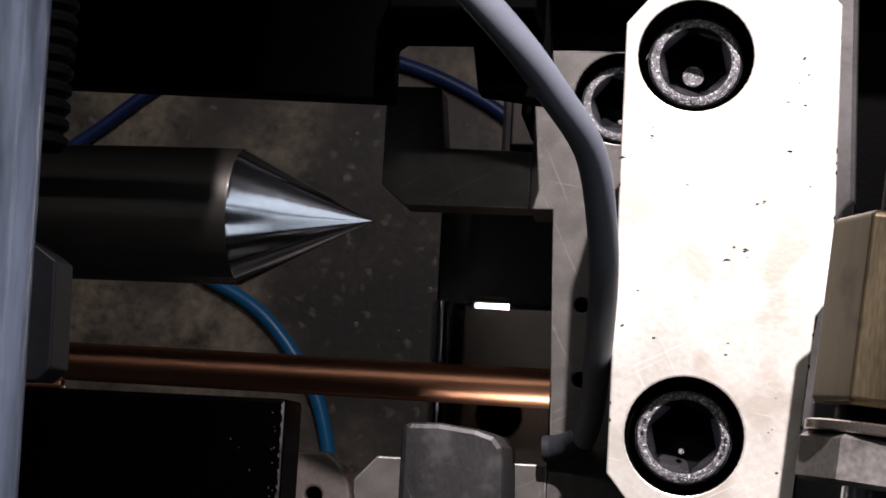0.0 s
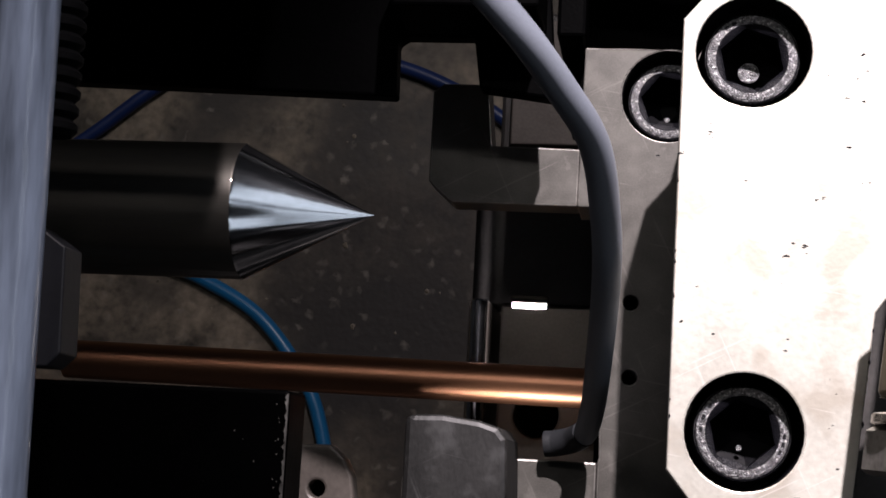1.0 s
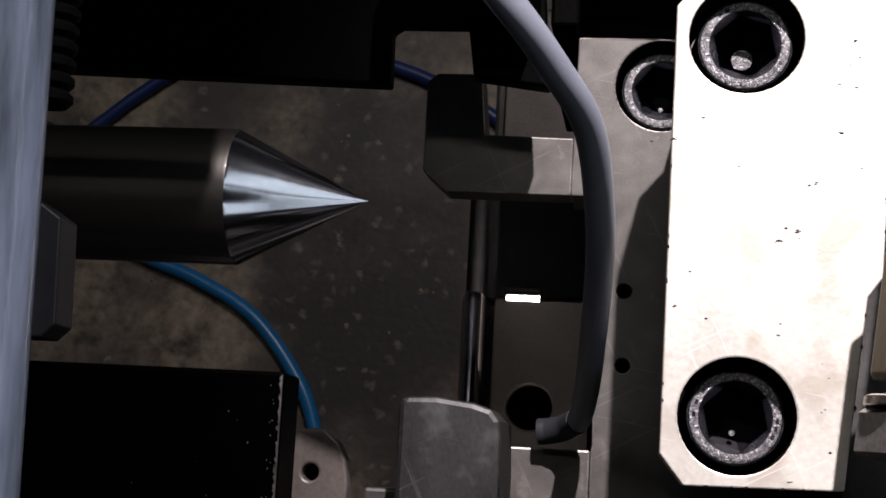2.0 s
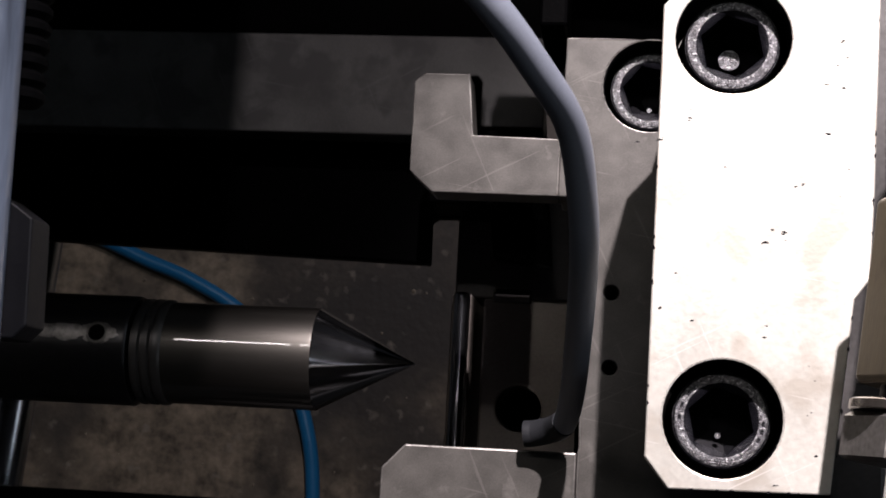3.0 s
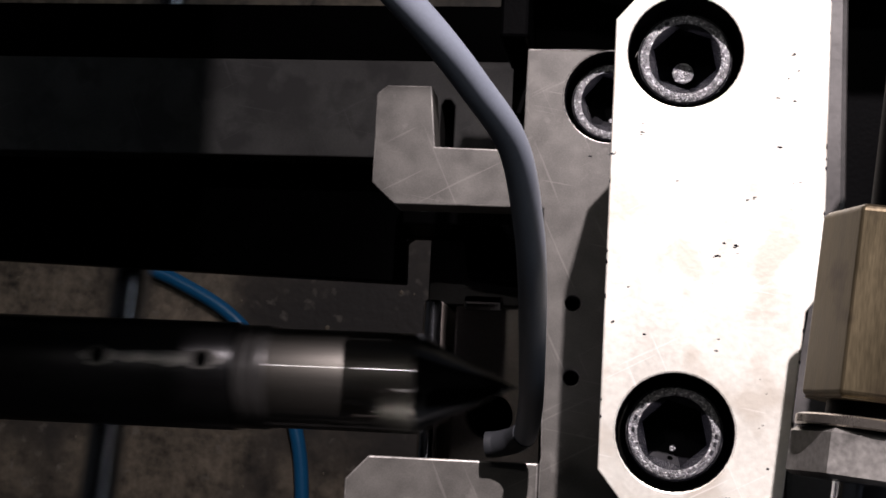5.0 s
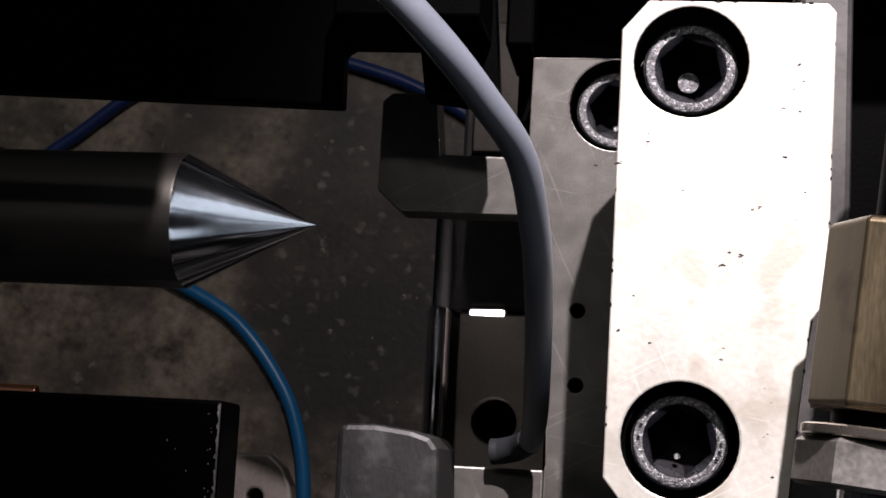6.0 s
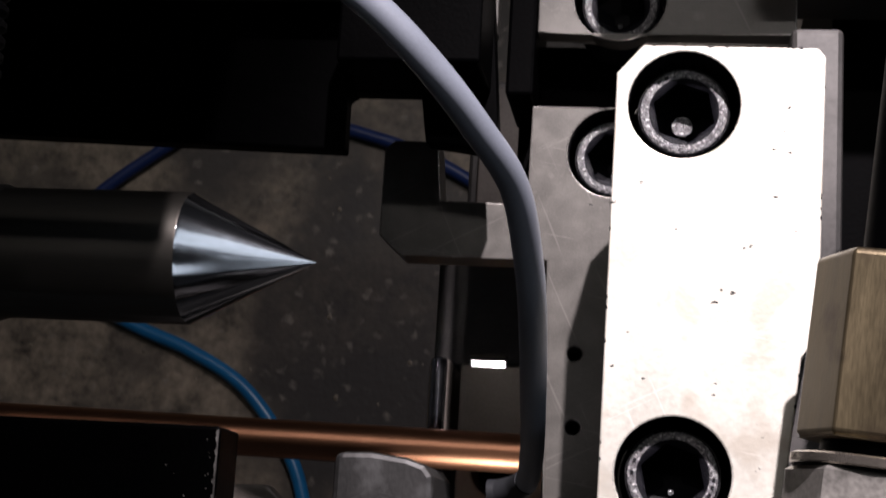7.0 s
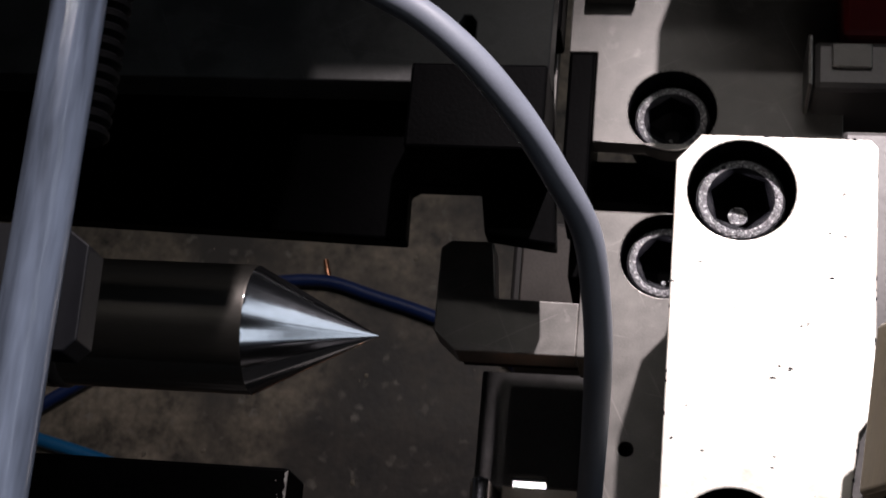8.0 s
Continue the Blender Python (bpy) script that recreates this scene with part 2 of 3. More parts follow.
def lathe(profile, axis="x", centre=(0, 0, 0), n=48, cap=True):
    """Turns (along, radius) round an axis through centre."""
    bm = bmesh.new()
    rings = []
    for a, r in profile:
        vs = []
        for k in range(n):
            u, v = r * math.cos(2 * math.pi * k / n), r * math.sin(2 * math.pi * k / n)
            p = {"x": (a, u, v), "y": (u, a, v), "z": (u, v, a)}[axis]
            vs.append(bm.verts.new([(c + q) * MM for c, q in zip(centre, p)]))
        rings.append(vs)
    for a, b in zip(rings, rings[1:]):
        for k in range(n):
            bm.faces.new((a[k], a[(k + 1) % n], b[(k + 1) % n], b[k]))
    if cap:
        bm.faces.new(rings[0])
        bm.faces.new(rings[-1])
    return bm


def sweep(points, r, n=20, steps=10):
    """A round hose through the points (Catmull-Rom), of radius r."""
    P = [Vector(p) for p in points]
    P = [P[0] * 2 - P[1]] + P + [P[-1] * 2 - P[-2]]
    line = []
    for a, b, c, d in zip(P, P[1:], P[2:], P[3:]):
        for k in range(steps):
            t = k / steps
            line.append(0.5 * (2 * b + (c - a) * t + (2 * a - 5 * b + 4 * c - d) * t * t + (3 * b - a - 3 * c + d) * t ** 3))
    line.append(P[-2])
    bm = bmesh.new()
    up, rings = Vector((0.1, 0.2, 1)), []
    for k, p in enumerate(line):
        along = (line[min(k + 1, len(line) - 1)] - line[max(k - 1, 0)]).normalized()
        side = along.cross(up).normalized()
        up = side.cross(along).normalized()
        rings.append([bm.verts.new((p + (side * math.cos(2 * math.pi * j / n) + up * math.sin(2 * math.pi * j / n)) * r) * MM) for j in range(n)])
    for a, b in zip(rings, rings[1:]):
        for j in range(n):
            bm.faces.new((a[j], a[(j + 1) % n], b[(j + 1) % n], b[j]))
    bm.faces.new(rings[0])
    bm.faces.new(rings[-1])
    return bm


def screw_mesh(r=11.0, hexa=7.6, deep=9.0, high=16.0, n=36):
    """A socket head: knurled rim, rounded shoulder and a hexagon socket, its top at z = 0."""
    bm = bmesh.new()

    def hexagon(a, z):
        out = []
        for k in range(n):
            w = 2 * math.pi * k / n
            d = (w + math.pi / 6) % (math.pi / 3) - math.pi / 6
            rr = a * math.cos(math.pi / 6) / math.cos(d)
            out.append((rr * math.cos(w), rr * math.sin(w), z))
        return out

    def circle(a, z):
        return [(a * math.cos(2 * math.pi * k / n), a * math.sin(2 * math.pi * k / n), z) for k in range(n)]
    loops = [circle(r, -high), circle(r, -1.2), circle(r - 0.4, -0.3), circle(r - 1.2, 0), circle(hexa + 0.5, -0.05), hexagon(hexa, -0.9)]
    rings = [[bm.verts.new([c * MM for c in p]) for p in lp] for lp in loops]
    for a, b in zip(rings, rings[1:]):
        for k in range(n):
            bm.faces.new((a[k], a[(k + 1) % n], b[(k + 1) % n], b[k]))
    bm.faces.new(rings[0])
    return bm


def socket_mesh(hexa=7.6, deep=10.5):
    """The six walls of the socket and its drilled bottom."""
    bm = bmesh.new()
    loops = []
    for a, z in ((hexa, -0.9), (hexa, -deep), (2.5, -deep - 2.2)):
        loops.append([bm.verts.new((a * math.cos(math.pi / 3 * k + math.pi / 6) * MM, a * math.sin(math.pi / 3 * k + math.pi / 6) * MM, z * MM)) for k in range(6)])
    for a, b in zip(loops, loops[1:]):
        for k in range(6):
            bm.faces.new((a[k], b[k], b[(k + 1) % 6], a[(k + 1) % 6]))
    bm.faces.new(loops[-1])
    return bm


# ---- the room ----
def room():
    bm = box(-2500, 2500, -2500, 2500, -690, -590, 0)
    tagged(done(bm, "floor", FLOOR), "oily stained grey concrete workshop floor", "floor", kind="structure")
    for name, b in (("wall_north", (-2600, 2600, 2500, 2600, -690, 2200)), ("wall_south", (-2600, 2600, -2600, -2500, -690, 2200)),
                    ("wall_east", (2500, 2600, -2500, 2500, -690, 2200)), ("wall_west", (-2600, -2500, -2500, 2500, -690, 2200))):
        tagged(done(box(*b, 0), name, WALL), "plain dark grey painted workshop wall", "wall", kind="structure")
    # block out of view, added to keep the lit floor out of the cone's reflection
    tagged(done(box(-700, 700, -900, -150, -590, -260, 6), "reflection_block", DARK), "dark block out of view that darkens the cone reflection", "machine bed", kind="structure")
    tagged(done(box(-2600, 2600, -2600, 2600, 2200, 2300, 0), "ceiling", WALL), "plain dark workshop ceiling", "ceiling", kind="structure")


room()


def screw(parent, x, y, top, turn, floor_z, glint=0.7, stamps=(), bore=13.0, rise=0.0):
    """A socket screw sunk in a counterbore, with its worn rim and the counterbore's floor."""
    ob = part("socket_screw", screw_mesh(), SCREW, parent, "black hexagon socket screw", True, pose(x * MM, y * MM, top * MM, 0, 0, turn))
    # socket walls coloured for the shade of their depth
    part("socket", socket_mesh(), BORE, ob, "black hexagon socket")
    part("worn_rim", lathe([(-0.55, 10.75), (-0.12, 10.2), (0.06, 9.7), (0.06, 8.35), (-0.2, 8.15)], "z", cap=False), RIM, ob, "speckled worn rim of the screw head", True)
    for a in stamps:
        part("stamp", box(-0.35, 0.35, -0.55, 0.55, 0, 0.1, 0), SCREW, ob, "", False, pose(0, 0, 0, 0, 0, a - turn) @ pose(0.0092, 0, 0.00004))
    # pale disc that stands for the lamp's reflection at the socket bottom
    part("socket_glint", lathe([(-8.95, glint), (-8.85, glint * 0.9)], "z", (0, 0, 0), 20), RIM, ob, "bright disc put in as the glint in the socket", False, pose(0, 0, 0, 0, 0, -turn) @ pose(-0.0003, -0.0032 if glint < 1 else -0.0012, 0))
    # wall and floor coloured dark for the shade in the counterbore
    part("counterbore_wall", lathe([(-floor_z + 0.1, bore - 0.04), (rise - 0.36, bore - 0.04), (rise - 0.2, bore + 0.06), (rise + 0.02, bore + 0.4)], "z", (x, y, 0), 48, False), BORE, parent, "counterbore wall, near black for its shade", True)
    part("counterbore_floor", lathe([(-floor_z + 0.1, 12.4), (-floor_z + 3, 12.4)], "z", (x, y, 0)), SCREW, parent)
    return ob


# ---- the clamp that slides along x ----
def clamp_jaw():
    c = empty("clamp_jaw")
    tagged(c, "bright steel clamp jaw with black socket screws, worn hook plates", "clamp")
    plate = [(-15.9, 49.0), (-10.0, 56.0), (30.5, 55.7), (32.3, 53.6), (31.6, 5.6), (30.9, -12.5), (27.7, -17.0), (23.3, -59.5), (-11.2, -60.0), (-16.6, -53.2)]
    part("top_plate", slab(plate, -24, 0, [(0, 41.6, 13), (0, -44.3, 13)], 0.35), BRIGHT, c, "bright ground steel plate with counterbored holes")
    rng = random.Random(4)
    marks = [(8.2, -5), (-14.3, -20.3), (-9.1, 22.7), (-15, 18), (12, -3), (21, 20), (24, 41), (16, 8), (26, 12), (22, -30), (19, -42), (24, -26), (12, -58), (-3, -62 + 8)]
    marks += [(rng.uniform(-14, 28), rng.uniform(-56, 52)) for k in range(24)]
    for k, (x, y) in enumerate(marks):
        if min((x - 0) ** 2 + (y - q) ** 2 for q in (41.6, -44.3)) < 200 or x > 21 and y < -16:
            continue
        a = rng.uniform(0, math.pi)
        for q in range(rng.choice((2, 3, 4)) if k < 14 else 1):
            size = (0.14 if k < 14 else 0.09) + 0.26 * rng.random() ** 2
            px, py = x + rng.gauss(0, 0.8) * q, y + rng.gauss(0, 0.5) * q
            loop = [(px + size * (1 + 1.8 * abs(math.cos(w))) * math.cos(w + a) * rng.uniform(0.4, 1), py + size * math.sin(w + a) * rng.uniform(0.4, 1)) for w in [2 * math.pi * e / 9 for e in range(9)]]
            part("nick", slab(loop, -0.05, 0.03, (), 0), SCREW, c)
    for k, (x0, y0, x1, y1) in enumerate(((-16.3, -50, -15.9, 47), (31.1, -8, 32.1, 50), (-9, 55.8, 30, 55.6), (-10, -59.9, 22, -59.5), (24, -55, 27.4, -19))):
        for q in range(7):
            f = rng.uniform(0.03, 0.97)
            x, y, size = x0 + (x1 - x0) * f, y0 + (y1 - y0) * f, rng.uniform(0.25, 0.8)
            loop = [(x + size * math.cos(w) * rng.uniform(0.4, 1) * (0.5 if k in (0, 1, 4) else 1.2), y + size * math.sin(w) * rng.uniform(0.4, 1) * (0.5 if k in (2, 3) else 1.2)) for w in [2 * math.pi * j / 8 for j in range(8)]]
            part("nick", slab(loop, -0.5, 0.03, (), 0), SCREW, c)
    part("spacer", box(-11, 22, -55, 52, -68, -24.2, 0.5), DARK, c)
    for y in (41.6, -44.3):
        screw(c, 0, y, -6, 12, 24, 2.5 if y > 0 else 0.7, (118, 130) if y > 0 else (142, 160, 178, -3, -14, -26))
    back = [(-41.5, 59.1), (30, 59.1), (30, -75), (-34, -75), (-34, -52), (-33.7, -50.8), (-35.5, 11.4), (-35.6, 15.4), (-42, 15.4)]
    part("back_plate", slab(back, -84, -62, [(-18.7, 46.1, 12.5), (-26.9, -9.8, 2.0), (-26.6, -29.5, 2.0)], 0.4), STEEL, c, "worn grey steel plate with two small holes")
    screw(c, -18.7, 46.1, -67.5, 20, 84, bore=12.5, rise=-62)
    hook = [(-82.4, 46.0), (-79.6, 48.4), (-67.3, 48.4), (-65.6, 31.5), (-41.92, 31.0), (-42.03, 15.45), (-76.0, 15.6), (-82.4, 21.3)]
    # black block added for the unlit side below the hook plate
    part("hook_support", box(-79, -44, 23, 30.5, -104, -74.2, 0.5), BLACK, c)
    part("hook_plate", slab(hook, -74, -62, (), 0.4), STEEL, c, "worn grey steel hook-shaped plate")
    low = [(-85.2, -58.4), (-79.2, -52.0), (-34.2, -52.0), (-34.2, -90), (-85.2, -90)]
    part("lower_plate", slab(low, -84, -62, (), 0.5), STEEL, c, "worn grey steel lower hook plate with a chamfered corner")
    upper = [(-41.2, 80.6), (30, 80.6), (30, 128), (-49.6, 128), (-49.6, 109.4), (-41.2, 109.4)]
    part("upper_plate", slab(upper, -70, -62, [(-18.5, 91.0, 12.8)], 0.4), STEEL, c)
    screw(c, -18.5, 91.0, -68.0, 5, 84, bore=12.8, rise=-62)
    # added black filler that hides the floor right of the plate
    part("jaw_rear", box(42, 330, 16, 135, -230, -88, 0.6), BLACK, c)
    # block out of view, added to keep lamp light off the upper plate
    part("shade_block", box(-8, 220, 136, 175, -84, 14, 0.6), DARK, c)
    part("side_rail", box(-56, -52.6, 80, 128, -68, -62, 0.5), STEEL, c)
    part("stop_bar", box(-49.4, -41.5, 62, 109, -96, -61, 1.0), BLACK, c)
    part("top_stop", box(-45, -30.7, 125.4, 131, -61.8, -57, 0.5), DARK, c)
    part("flange", box(26, 39, -75, 70, -60, -26, 1.5), DARK, c)
    # stretched to the left to block a streak of lamp light on the die
    part("web", box(-47.5, 29, 46, 84, -120, -84.2, 0.5), BLACK, c)
    # die behind the channel
    part("die_block", slab([(-72, 0), (-36, 0), (-36, -60), (-72, -60)], -230, -170, [(-58.9, -36.2, 7.6)], 0.8), DIE, c, "oiled dark steel die with a round hole")
    # facet tilted so that it mirrors the added spot as a glint
    part("polished_edge", box(-6.5, 6.5, -2.0, 2.0, -4, 0, 0.9), POLISH, c, "bright polished edge of the die", False, pose(-0.0622, -0.0005, -0.1655, 37, 4))
    # black disc for the shade down the die hole
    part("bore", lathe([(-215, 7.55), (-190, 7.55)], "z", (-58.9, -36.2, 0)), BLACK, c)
    part("channel_wall", box(-84, -36.5, 2.0, 44, -215, -186, 0.6), DARK, c)
    part("die_rail", box(-83, -76, -60, 1.5, -230, -170, 1.2), DIE, c)
    part("rail_rod", lathe([(-60, 2.4), (-59, 2.9), (0.5, 2.9), (1.2, 2.4)], "y", (-79.2, 0, -167.0), 28), CHROME, c, "polished round rail", True)
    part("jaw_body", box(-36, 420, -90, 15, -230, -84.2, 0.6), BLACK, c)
    return c


clamp = clamp_jaw()


# ---- the slide that carries the tool holders and moves down ----
def tool_slide():
    c = empty("tool_slide")
    tagged(c, "black oxide tool slide with holder blocks", "machine slide")
    face = [(-260, 42.5), (-88, 38), (-88.3, 52.5), (-86, 54), (-68.5, 54), (-66.5, 40.6), (-47.0, 38.0), (-53, 108), (-260, 108)]
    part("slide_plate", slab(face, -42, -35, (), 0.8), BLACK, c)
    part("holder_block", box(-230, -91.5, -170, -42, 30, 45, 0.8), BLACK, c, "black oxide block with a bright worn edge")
    part("grip_block", slab([(-69.8, -46.2), (-68.6, -45.1), (-62, -44.9), (-54.5, -45.8), (-50.6, -47.0), (-48.9, -49.2), (-48.4, -60), (-48.8, -170), (-69.8, -170)], 6, 34, (), 1.2), CAST, c, "scratched grey steel block")
    part("base", box(-79, -60, -170, -64, -8, 18, 0.8), DARK, c)
    part("side_plate", slab([(-99.5, -60), (-98.6, -53), (-97, -52), (-90, -51.8), (-86.6, -54.8), (-84.7, -58.6), (-84, -64), (-84, -110), (-99.5, -110)], 4, 10, [(-92.5, -61.5, 1.9)], 0.6), DIE, c, "worn steel plate with a chamfered corner and a hole")
    # black plug in place of the hole's shade
    part("hole_shade_disc", lathe([(4.3, 1.85), (6, 1.85)], "z", (-92.5, -61.5, 0), 32), BLACK, c)
    rng = random.Random(3)
    ragged = [(-91.75 - rng.uniform(0.1, 0.7), -165 + k * 0.45) for k in range(272)]
    part("worn_edge", slab([(-91.7, -165)] + ragged + [(-91.7, -42.6)], 43.6, 45.1, (), 0), WORN, c, "bright ragged worn edge of the block")
    for k in range(22):
        x, y, size = -91.5 - abs(rng.gauss(0, 1 if k < 12 else 22)) - 1.5, rng.uniform(-75, -44), rng.uniform(0.08, 0.25)
        part("fleck", slab([(x + size * math.cos(w) * rng.uniform(0.4, 1), y + size * math.sin(w) * rng.uniform(0.4, 1.4)) for w in [2 * math.pi * q / 7 for q in range(7)]], 44.9, 45.05, (), 0), EDGE, c)
    # black plate that stands for the shadow on the floor beyond the bar
    part("bar_top_shade", box(-260, -51, 108.4, 140, -62, -46, 0.8), BLACK, c)
    # bar added so that the raised slide throws its shadow on the hook plate
    part("hook_shadow_bar", box(-86, -50, 54.3, 78.6, -34.8, -9, 0.8), BLACK, c)
    bar = [(-240, 79), (-79, 79), (-76.6, 81), (-76.6, 97.5), (-75.5, 99.5), (-73.5, 99.5), (-72, 97.5), (-72, 82.5), (-51, 82.5), (-51, 113), (-240, 113)]
    part("flat_bar", slab(bar, -34.8, -22, (), 0.5), BARSTEEL, c, "dull grey flat steel bar with a slot")
    return c


slide = tool_slide()


def worn_skin(x, half_long, middle, half_wide, r, rng):
    """A thin ragged patch of bare metal lying on a round body; angles in degrees from y towards z."""
    bm = bmesh.new()
    n = 40
    wobble = [rng.uniform(0.55, 1.0) for k in range(n)]
    edge = [(wobble[k] + wobble[k - 1] + wobble[k - 2]) / 3 for k in range(n)]
    rings = []
    for f in (0.02, 0.4, 0.75, 1.0):
        ring = []
        for k in range(n):
            w = 2 * math.pi * k / n
            a = radians(middle + half_wide * f * edge[k] * math.sin(w))
            rr = r + (0.03 if f < 1 else -0.06)
            ring.append(bm.verts.new(((x + half_long * f * edge[k] * math.cos(w)) * MM, rr * math.cos(a) * MM, rr * math.sin(a) * MM)))
        rings.append(ring)
    for a, b in zip(rings, rings[1:]):
        for k in range(n):
            bm.faces.new((a[k], a[(k + 1) % n], b[(k + 1) % n], b[k]))
    bm.faces.new(rings[0])
    return bm


def turned_cone(n=110):
    """A cone point with shallow flats left by grinding along it."""
    rng = random.Random(21)
    wave = [rng.gauss(0, 1) for k in range(n)]
    dip = [1 + 0.003 * (wave[k] + wave[k - 1] + 0.6 * wave[k - 2]) for k in range(n)]
    bm = bmesh.new()
    rings = []
    for a, r in ((0, 0.12), (-10, 5.25), (-20, 10.4), (-30, 15.6)):
        rings.append([bm.verts.new((a * MM, r * dip[k] * math.cos(2 * math.pi * k / n) * MM, r * dip[k] * math.sin(2 * math.pi * k / n) * MM)) for k in range(n)])
    rings.append([bm.verts.new((-30.6 * MM, 16.0 * math.cos(2 * math.pi * k / n) * MM, 16.0 * math.sin(2 * math.pi * k / n) * MM)) for k in range(n)])
    for a, b in zip(rings, rings[1:]):
        for k in range(n):
            bm.faces.new((a[k], a[(k + 1) % n], b[(k + 1) % n], b[k]))
    bm.faces.new(rings[0])
    bm.faces.new(rings[-1])
    return bm


def mandrel():
    """The pointed tool; its origin is the tip."""
    c = empty("mandrel", -86.3, 2.2, -6.0)
    tagged(c, "pointed turned steel mandrel with grooves and cross holes", "machine tool")
    part("cone", turned_cone(), CONE, c, "polished bright cone point", True)
    part("shank", lathe([(-30.6, 16.0), (-31.2, 16.2), (-78, 16.2)], "x"), SHANK, c, "", True)
    rings = [(-78, 16.2)]
    for k in range(3):
        a = -79 - k * 3.2
        rings += [(a, 16.9), (a - 1.6, 16.9), (a - 1.9, 15.8), (a - 2.7, 15.8)]
    part("groove_ring", lathe(rings, "x"), DARK, c, "", True)
    part("body", lathe([(-89, 17.0), (-90, 17.6), (-190, 17.6), (-192, 16.5), (-260, 16.5)], "x"), OXIDE, c, "black oxide tool body", True)
    for x in (-98.3, -132.5):
        at = pose(x * MM, 0, 0, -13)
        hole = part("oil_hole", lathe([(17.2, 3.7), (17.6, 3.5), (17.75, 2.9), (17.7, 2.7)], "z", (0, 0, 0), 28, False), STEEL, c, "bright rimmed oil hole", True, at)
        # dark disc lying on the body, for the shade inside the oil hole
        part("bore", lathe([(17.0, 2.8), (17.68, 2.8)], "z", (0, 0, 0), 28), BLACK, hole)
    rng = random.Random(8)
    for x, long, wide in ((-98.3, 8.5, 14), (-132.5, 7.5, 13), (-116, 13, 10), (-108, 9, 12), (-122, 8, 8)):
        part("worn_patch", worn_skin(x, long, 77, wide, 17.63, rng), WORN, c, "bright worn metal round the oil hole", True)
    part("cross_rod", lathe([(-160, 7), (160, 7)], "y", (0, 0, 0)), CHROME, c, "dark polished cross rod", True, pose(-0.154, 0, -0.062, 0, 0, -4.5))
    return c


tool = mandrel()


# ---- tubes, cables, hoses ----
def tube(name, x0, x1, r=6.3, label="drawn copper tube with a plain cut end"):
    ob = done(lathe([(x1 - 12, r - 1), (x1, r - 1), (x1 + 0.0, r), (x0, r), (x0, r - 1), (x0 + 12, r - 1)], "x", (0, 0, 0), 32), name, COPPER, None, "", True)
    for name_end, x, d in (("cut_rim", x0, -0.05), ("cut_rim", x1, 0.05)):
        part(name_end, lathe([(x - d * 8, r - 0.2), (x - d * 8, r + 0.05), (x + d, r - 0.15), (x + d, r - 0.95), (x - d * 4, r - 1.05)], "x", (0, 0, 0), 32, False), CUT, ob, "freshly cut bright copper rim", True)
    return tagged(ob, label, "copper tube")


cut_tube = tube("copper_tube", -212.5, -36.0)
feed_tube = tube("copper_tube", 0, 330)
off_cut = tube("copper_tube", -80, 0, 4.6, "short copper tube offcut lying on the floor")
off_cut.location = (-0.388, -0.0172, -0.5854)

def sensor_cable():
    line = [(-46.5, -47.8, -57.8), (-42, -47.2, -57), (-37.3, -45.3, -51), (-34.5, -38.7, -33), (-32.2, -27.8, -3), (-30.2, -15, 30), (-30.3, -5, 46), (-32.3, 6, 61), (-38.5, 14, 74), (-46, 22, 85), (-56, 31, 92), (-68, 39, 95), (-85, 45, 95), (-130, 48, 95), (-300, 48, 95)]
    ob = done(sweep(line, 3.05), "sensor_cable", CABLE, None, "", True)
    tagged(ob, "soft grey round sensor cable with a bent end", "cable")
    part("end_sleeve", sweep([(-47.5, -47.9, -57.9), (-44.5, -47.6, -57.4), (-40.2, -46.5, -54.6), (-37.2, -45.0, -50.2)], 3.4), SLEEVE, ob, "dull grey rubber end sleeve", True)


sensor_cable()
tagged(done(sweep([(-430, 95, -585.6), (-370, 80, -585.6), (-329, 64, -585.6), (-300, 53, -585.6), (-265, 33, -585.6), (-238, 2, -585.6), (-222, -30, -585.6), (-214, -80, -585.6), (-212, -200, -585.6)], 4.4), "air_hose", BLUE, None, "", True),
       "bright blue plastic air hose lying on the floor", "hose")
tagged(done(sweep([(-430, 110, -585.8), (-382, 143, -585.8), (-345, 172, -585.8), (-300, 200, -585.8), (-250, 208, -585.8), (-212, 199, -585.8), (-164, 184, -585.8), (-120, 160, -585.8), (-88, 128, -585.8)], 4.2), "air_hose", NAVY, None, "", True),
       "dark blue plastic air hose lying on the floor", "hose")


glint = done(sweep([(-247, 223, -588.3), (-245, 216, -587.6), (-243, 210, -588.3)], 1.7, 10, 5), "copper_chip", COPPER, None, "", True)
tagged(glint, "small bright copper chip lying on the floor", "copper chip")


def debris():
    """Pale grit trodden into the floor."""
    bm, rng = bmesh.new(), random.Random(11)
    for k in range(60):
        x, y, r = rng.uniform(-470, -120), rng.uniform(-120, 260), 0.8 + 1.6 * rng.random() ** 2.5
        n, a = rng.choice((5, 6, 7)), rng.uniform(0, 6)
        low = [bm.verts.new(((x + r * math.cos(a + 6.283 * q / n) * rng.uniform(0.6, 1.1)) * MM, (y + r * math.sin(a + 6.283 * q / n) * rng.uniform(0.6, 1.1)) * MM, -0.59)) for q in range(n)]
        top = [bm.verts.new((v.co.x * 0.6 + x * MM * 0.4, v.co.y * 0.6 + y * MM * 0.4, -0.59 + r * 0.35 * MM)) for v in low]
        bm.faces.new(top)
        for q in range(n):
            bm.faces.new((low[q], low[(q + 1) % n], top[(q + 1) % n], top[q]))
    tagged(done(bm, "floor_grit", GRIT), "pale grit and chips scattered on the concrete floor", "grit", kind="stuff")


debris()


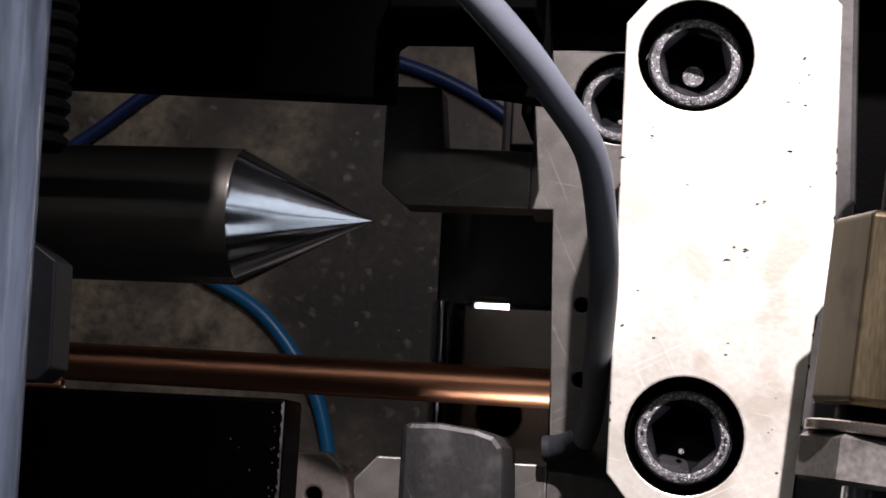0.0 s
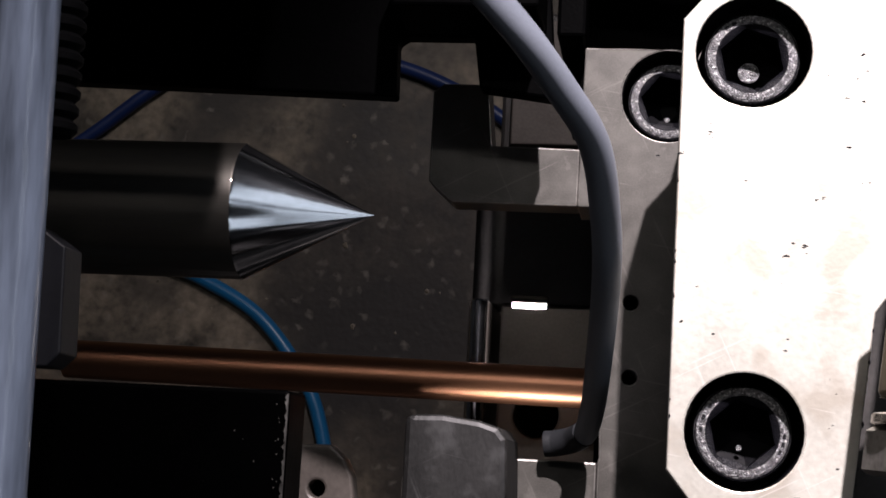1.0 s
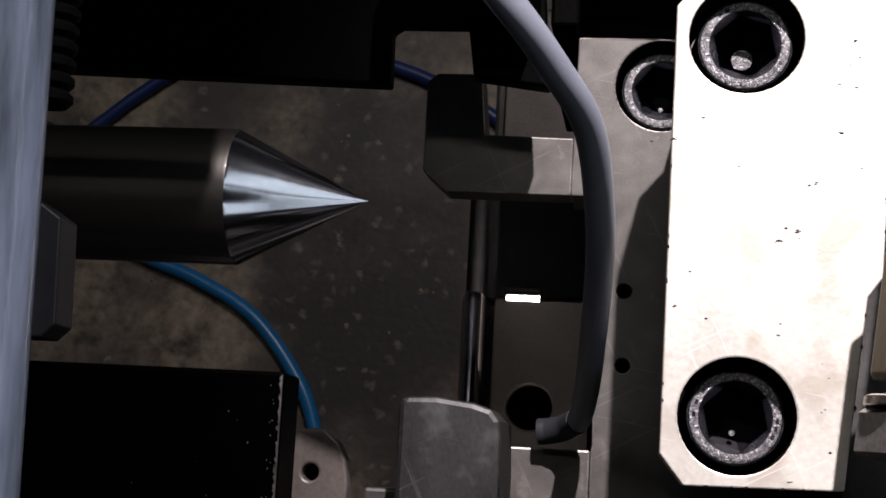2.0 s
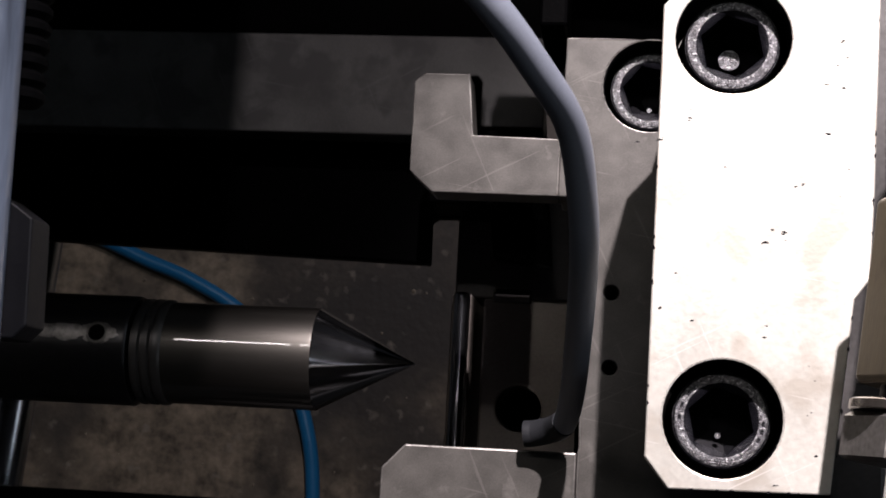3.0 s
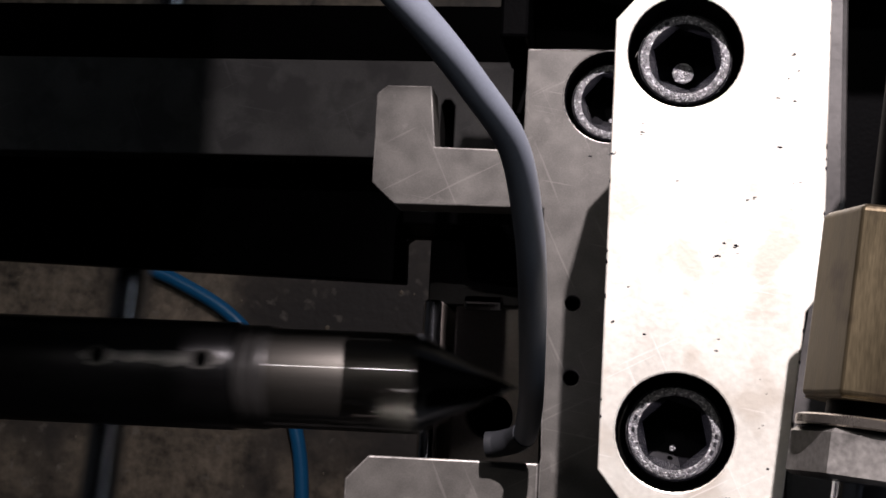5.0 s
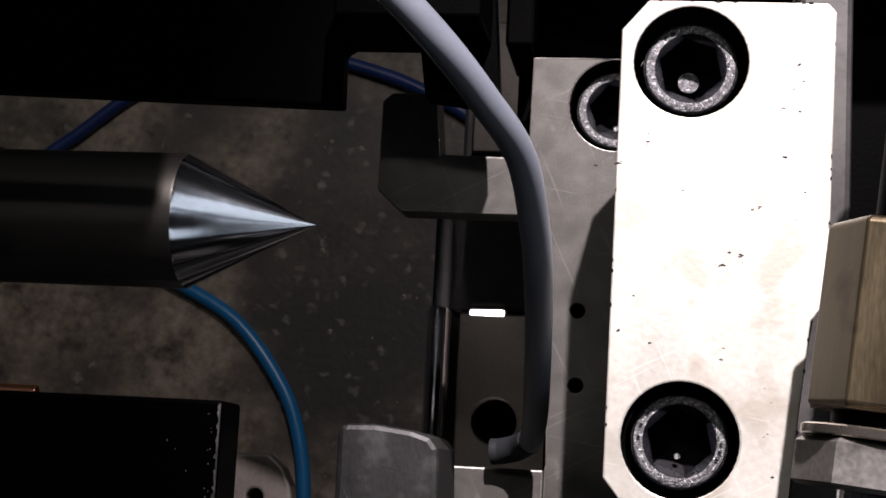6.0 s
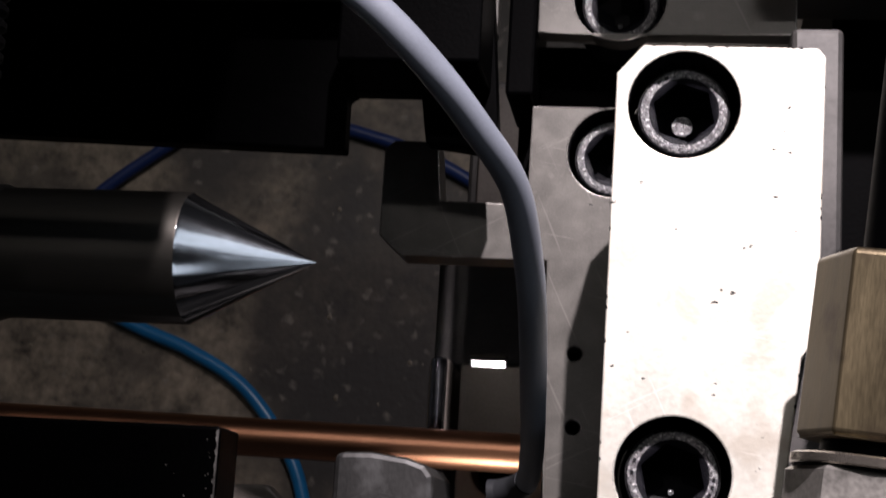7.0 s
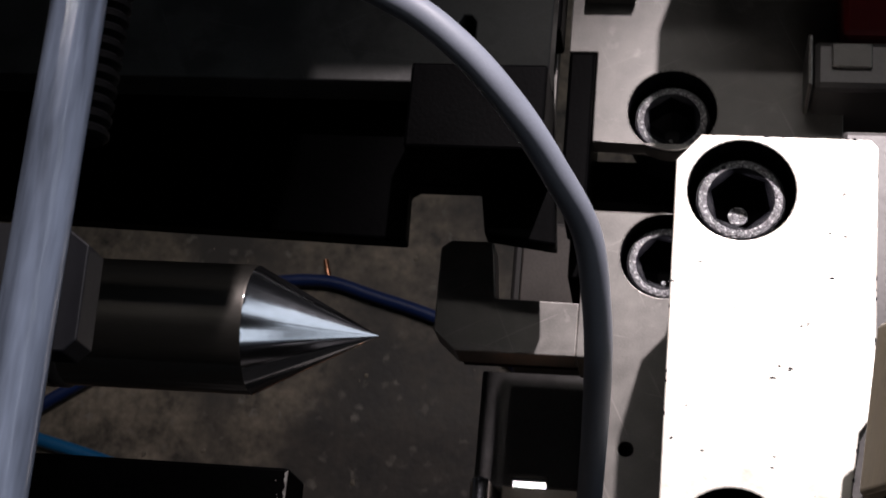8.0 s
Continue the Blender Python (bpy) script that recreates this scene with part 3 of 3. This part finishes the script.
def machine_post():
    ob = done(box(-81, -38, 62, 118, -590, -225, 1.5), "machine_post", DARK)
    tagged(ob, "oily grey-brown steel post standing on the floor", "post")
    part("cap_plate", box(-77, -42, 66, 114, -224.8, -221, 0.6), DIE, ob, "worn steel cap plate")
    return ob


machine_post()


def guide_rod():
    ob = done(lathe([(-200, 3.4), (-199, 4.3), (160, 4.3)], "y", (0, 0, 0)), "guide_pipe", CLEAR, None, "", True)
    ob.matrix_basis = pose(-0.1072, 0, 0.150, 0, 0, 1.2)
    return tagged(ob, "milky translucent plastic guide pipe", "pipe")


guide_rod()
tagged(done(slab([(-150, -44.5), (-106, -44.5), (-104, -42.5), (-104.6, -27), (-109, -24), (-150, -23.5)], 129, 136, (), 0.3), "guide_block", COLLAR), "dark blue-grey guide block beside the plastic pipe", "guide block")


# added out of view; its edge is cut to cast the shadow on tool and bar
bracket = tagged(done(slab([(-300, 90), (-88.6, 90), (-88, 110), (-76, 180), (-73.5, 250), (-73.5, 340), (-300, 340)], 98, 106, (), 1.0), "shadow_plate", BLACK), "black plate out of view that shadows tool and bar", "bracket")
# extra piece that keeps the raised flat bar in shadow
part("shadow_arm", box(-79, -15, 186, 213, 98, 102, 0.6), BLACK, bracket)


tagged(done(lathe([q for k in range(80) for q in ((-12 + k * 2.5, 2.6), (-11.2 + k * 2.5, 3.4), (-10.3 + k * 2.5, 3.4), (-9.6 + k * 2.5, 2.6))], "y", (-105.5, 0, 142), 20), "ribbed_hose", RUBBER, None, "", True),
       "black ribbed hose beside the plastic pipe", "hose")


def connector():
    c = empty("hose_connector", 40, 100, -60)
    tagged(c, "dark hose connector with a pale worn top and red cap", "connector")
    part("body", box(-20, 60, -9, 6, -20, 15, 2), DARK, c)
    part("rim", box(-21.6, -20.2, -9, 6.5, -10, 17.5, 0.5), STEEL, c, "thin worn rim")
    part("lip", box(-15, -4, -3, 4.5, 15.2, 16.5, 0.5), STEEL, c, "pale worn lip")
    part("red_cap", box(-12, 60, 9, 45, -20, 12, 2), RED, c, "dark red plastic cap")
    return c


connector()


def fitting():
    c = empty("pipe_fitting", 45.3, 0, 30)
    tagged(c, "oily brass pipe fitting with a hexagon nut", "pipe fitting")
    part("hex_body", soften(lathe([(-39, 16), (-38, 17), (-2, 17), (-1, 16)], "y", (0, 0, 0), 6), 0.5), BRASS, c, "", False, pose(0, 0, 0, 0, -10))
    part("washer", lathe([(-44.5, 17.2), (-44.2, 17.6), (-42.6, 17.6), (-42.3, 17.2)], "y"), TOOL, c, "thin steel washer", True)
    part("nut", lathe([(-54.5, 17), (-53.6, 18.3), (-45.8, 18.3), (-44.8, 17)], "y", (0, 0, 0), 6), EDGE, c, "steel hexagon nut", False, pose(0, 0, 0, 0, -10))
    part("pipe", lathe([(-160, 9), (-52, 9)], "y"), CHROME, c, "", True)
    part("collar", lathe([(-44, 12), (-0.5, 12), (-0.4, 8), (60, 8)], "y"), BLACK, c, "", True)
    return c


pipe = fitting()


# ---- what moves ----
def motions():
    walk(clamp, [(t, pose(x * MM, 0, 0)) for t, x in ((0, -12.6), (0.2, -12.6), (0.4, -6.5), (0.5, -0.5), (0.6, 0), (8, 0))])
    walk(pipe, [(t, pose((45.3 + x) * MM, 0, 0.030, 0, 0, -6)) for t, x in ((0, -12.6), (0.2, -12.6), (0.4, -6.5), (0.5, -0.5), (0.6, 0), (8, 0))])
    drop = ((0, 0), (2.55, 0), (2.6, 0.03), (2.7, 0.27), (2.8, 0.45), (2.9, 0.75), (3.0, 0.92), (3.2, 0.95), (3.5, 1), (5.4, 1), (5.6, 0.75), (5.8, 0.29), (5.9, 0.01), (6.0, 0), (8, 0))
    walk(slide, [(t, pose(-0.003 * s, -0.030 * s, -0.143 * s)) for t, s in drop])
    push = {3.55: 0, 3.7: 5, 3.8: 12, 3.9: 20, 4.0: 32, 4.1: 50, 4.2: 60, 4.3: 62, 4.85: 62, 5.2: 0}
    rows = sorted({t: 0 for t, s in drop} | push)
    at = lambda t, table: float(np.interp(t, [a for a, b in table], [b for a, b in table]))
    walk(tool, [(t, pose(-0.0863 + at(t, sorted(push.items())) * MM - 0.003 * at(t, drop), 0.0022 - 0.030 * at(t, drop), -0.006 - 0.143 * at(t, drop))) for t in rows])
    walk(cut_tube, [(0, pose(0, -0.0287, -0.145, 0, 0, -0.7)), (1.35, pose(0, -0.0287, -0.145, 0, 0, -0.7)), (1.6, pose(-0.01, -0.12, -0.30, 0, 0, -2)), (1.85, pose(-0.02, -0.30, -0.583, 0, 0, -4)), (8, pose(-0.02, -0.30, -0.583, 0, 0, -4))])
    walk(feed_tube, [(t, pose(x * MM, -0.0283, -0.145, 0, 0, -0.7)) for t, x in ((0, 20), (6.3, 20), (6.4, -20), (6.5, -105), (6.6, -155), (6.7, -260), (6.8, -300), (8, -300))])


motions()
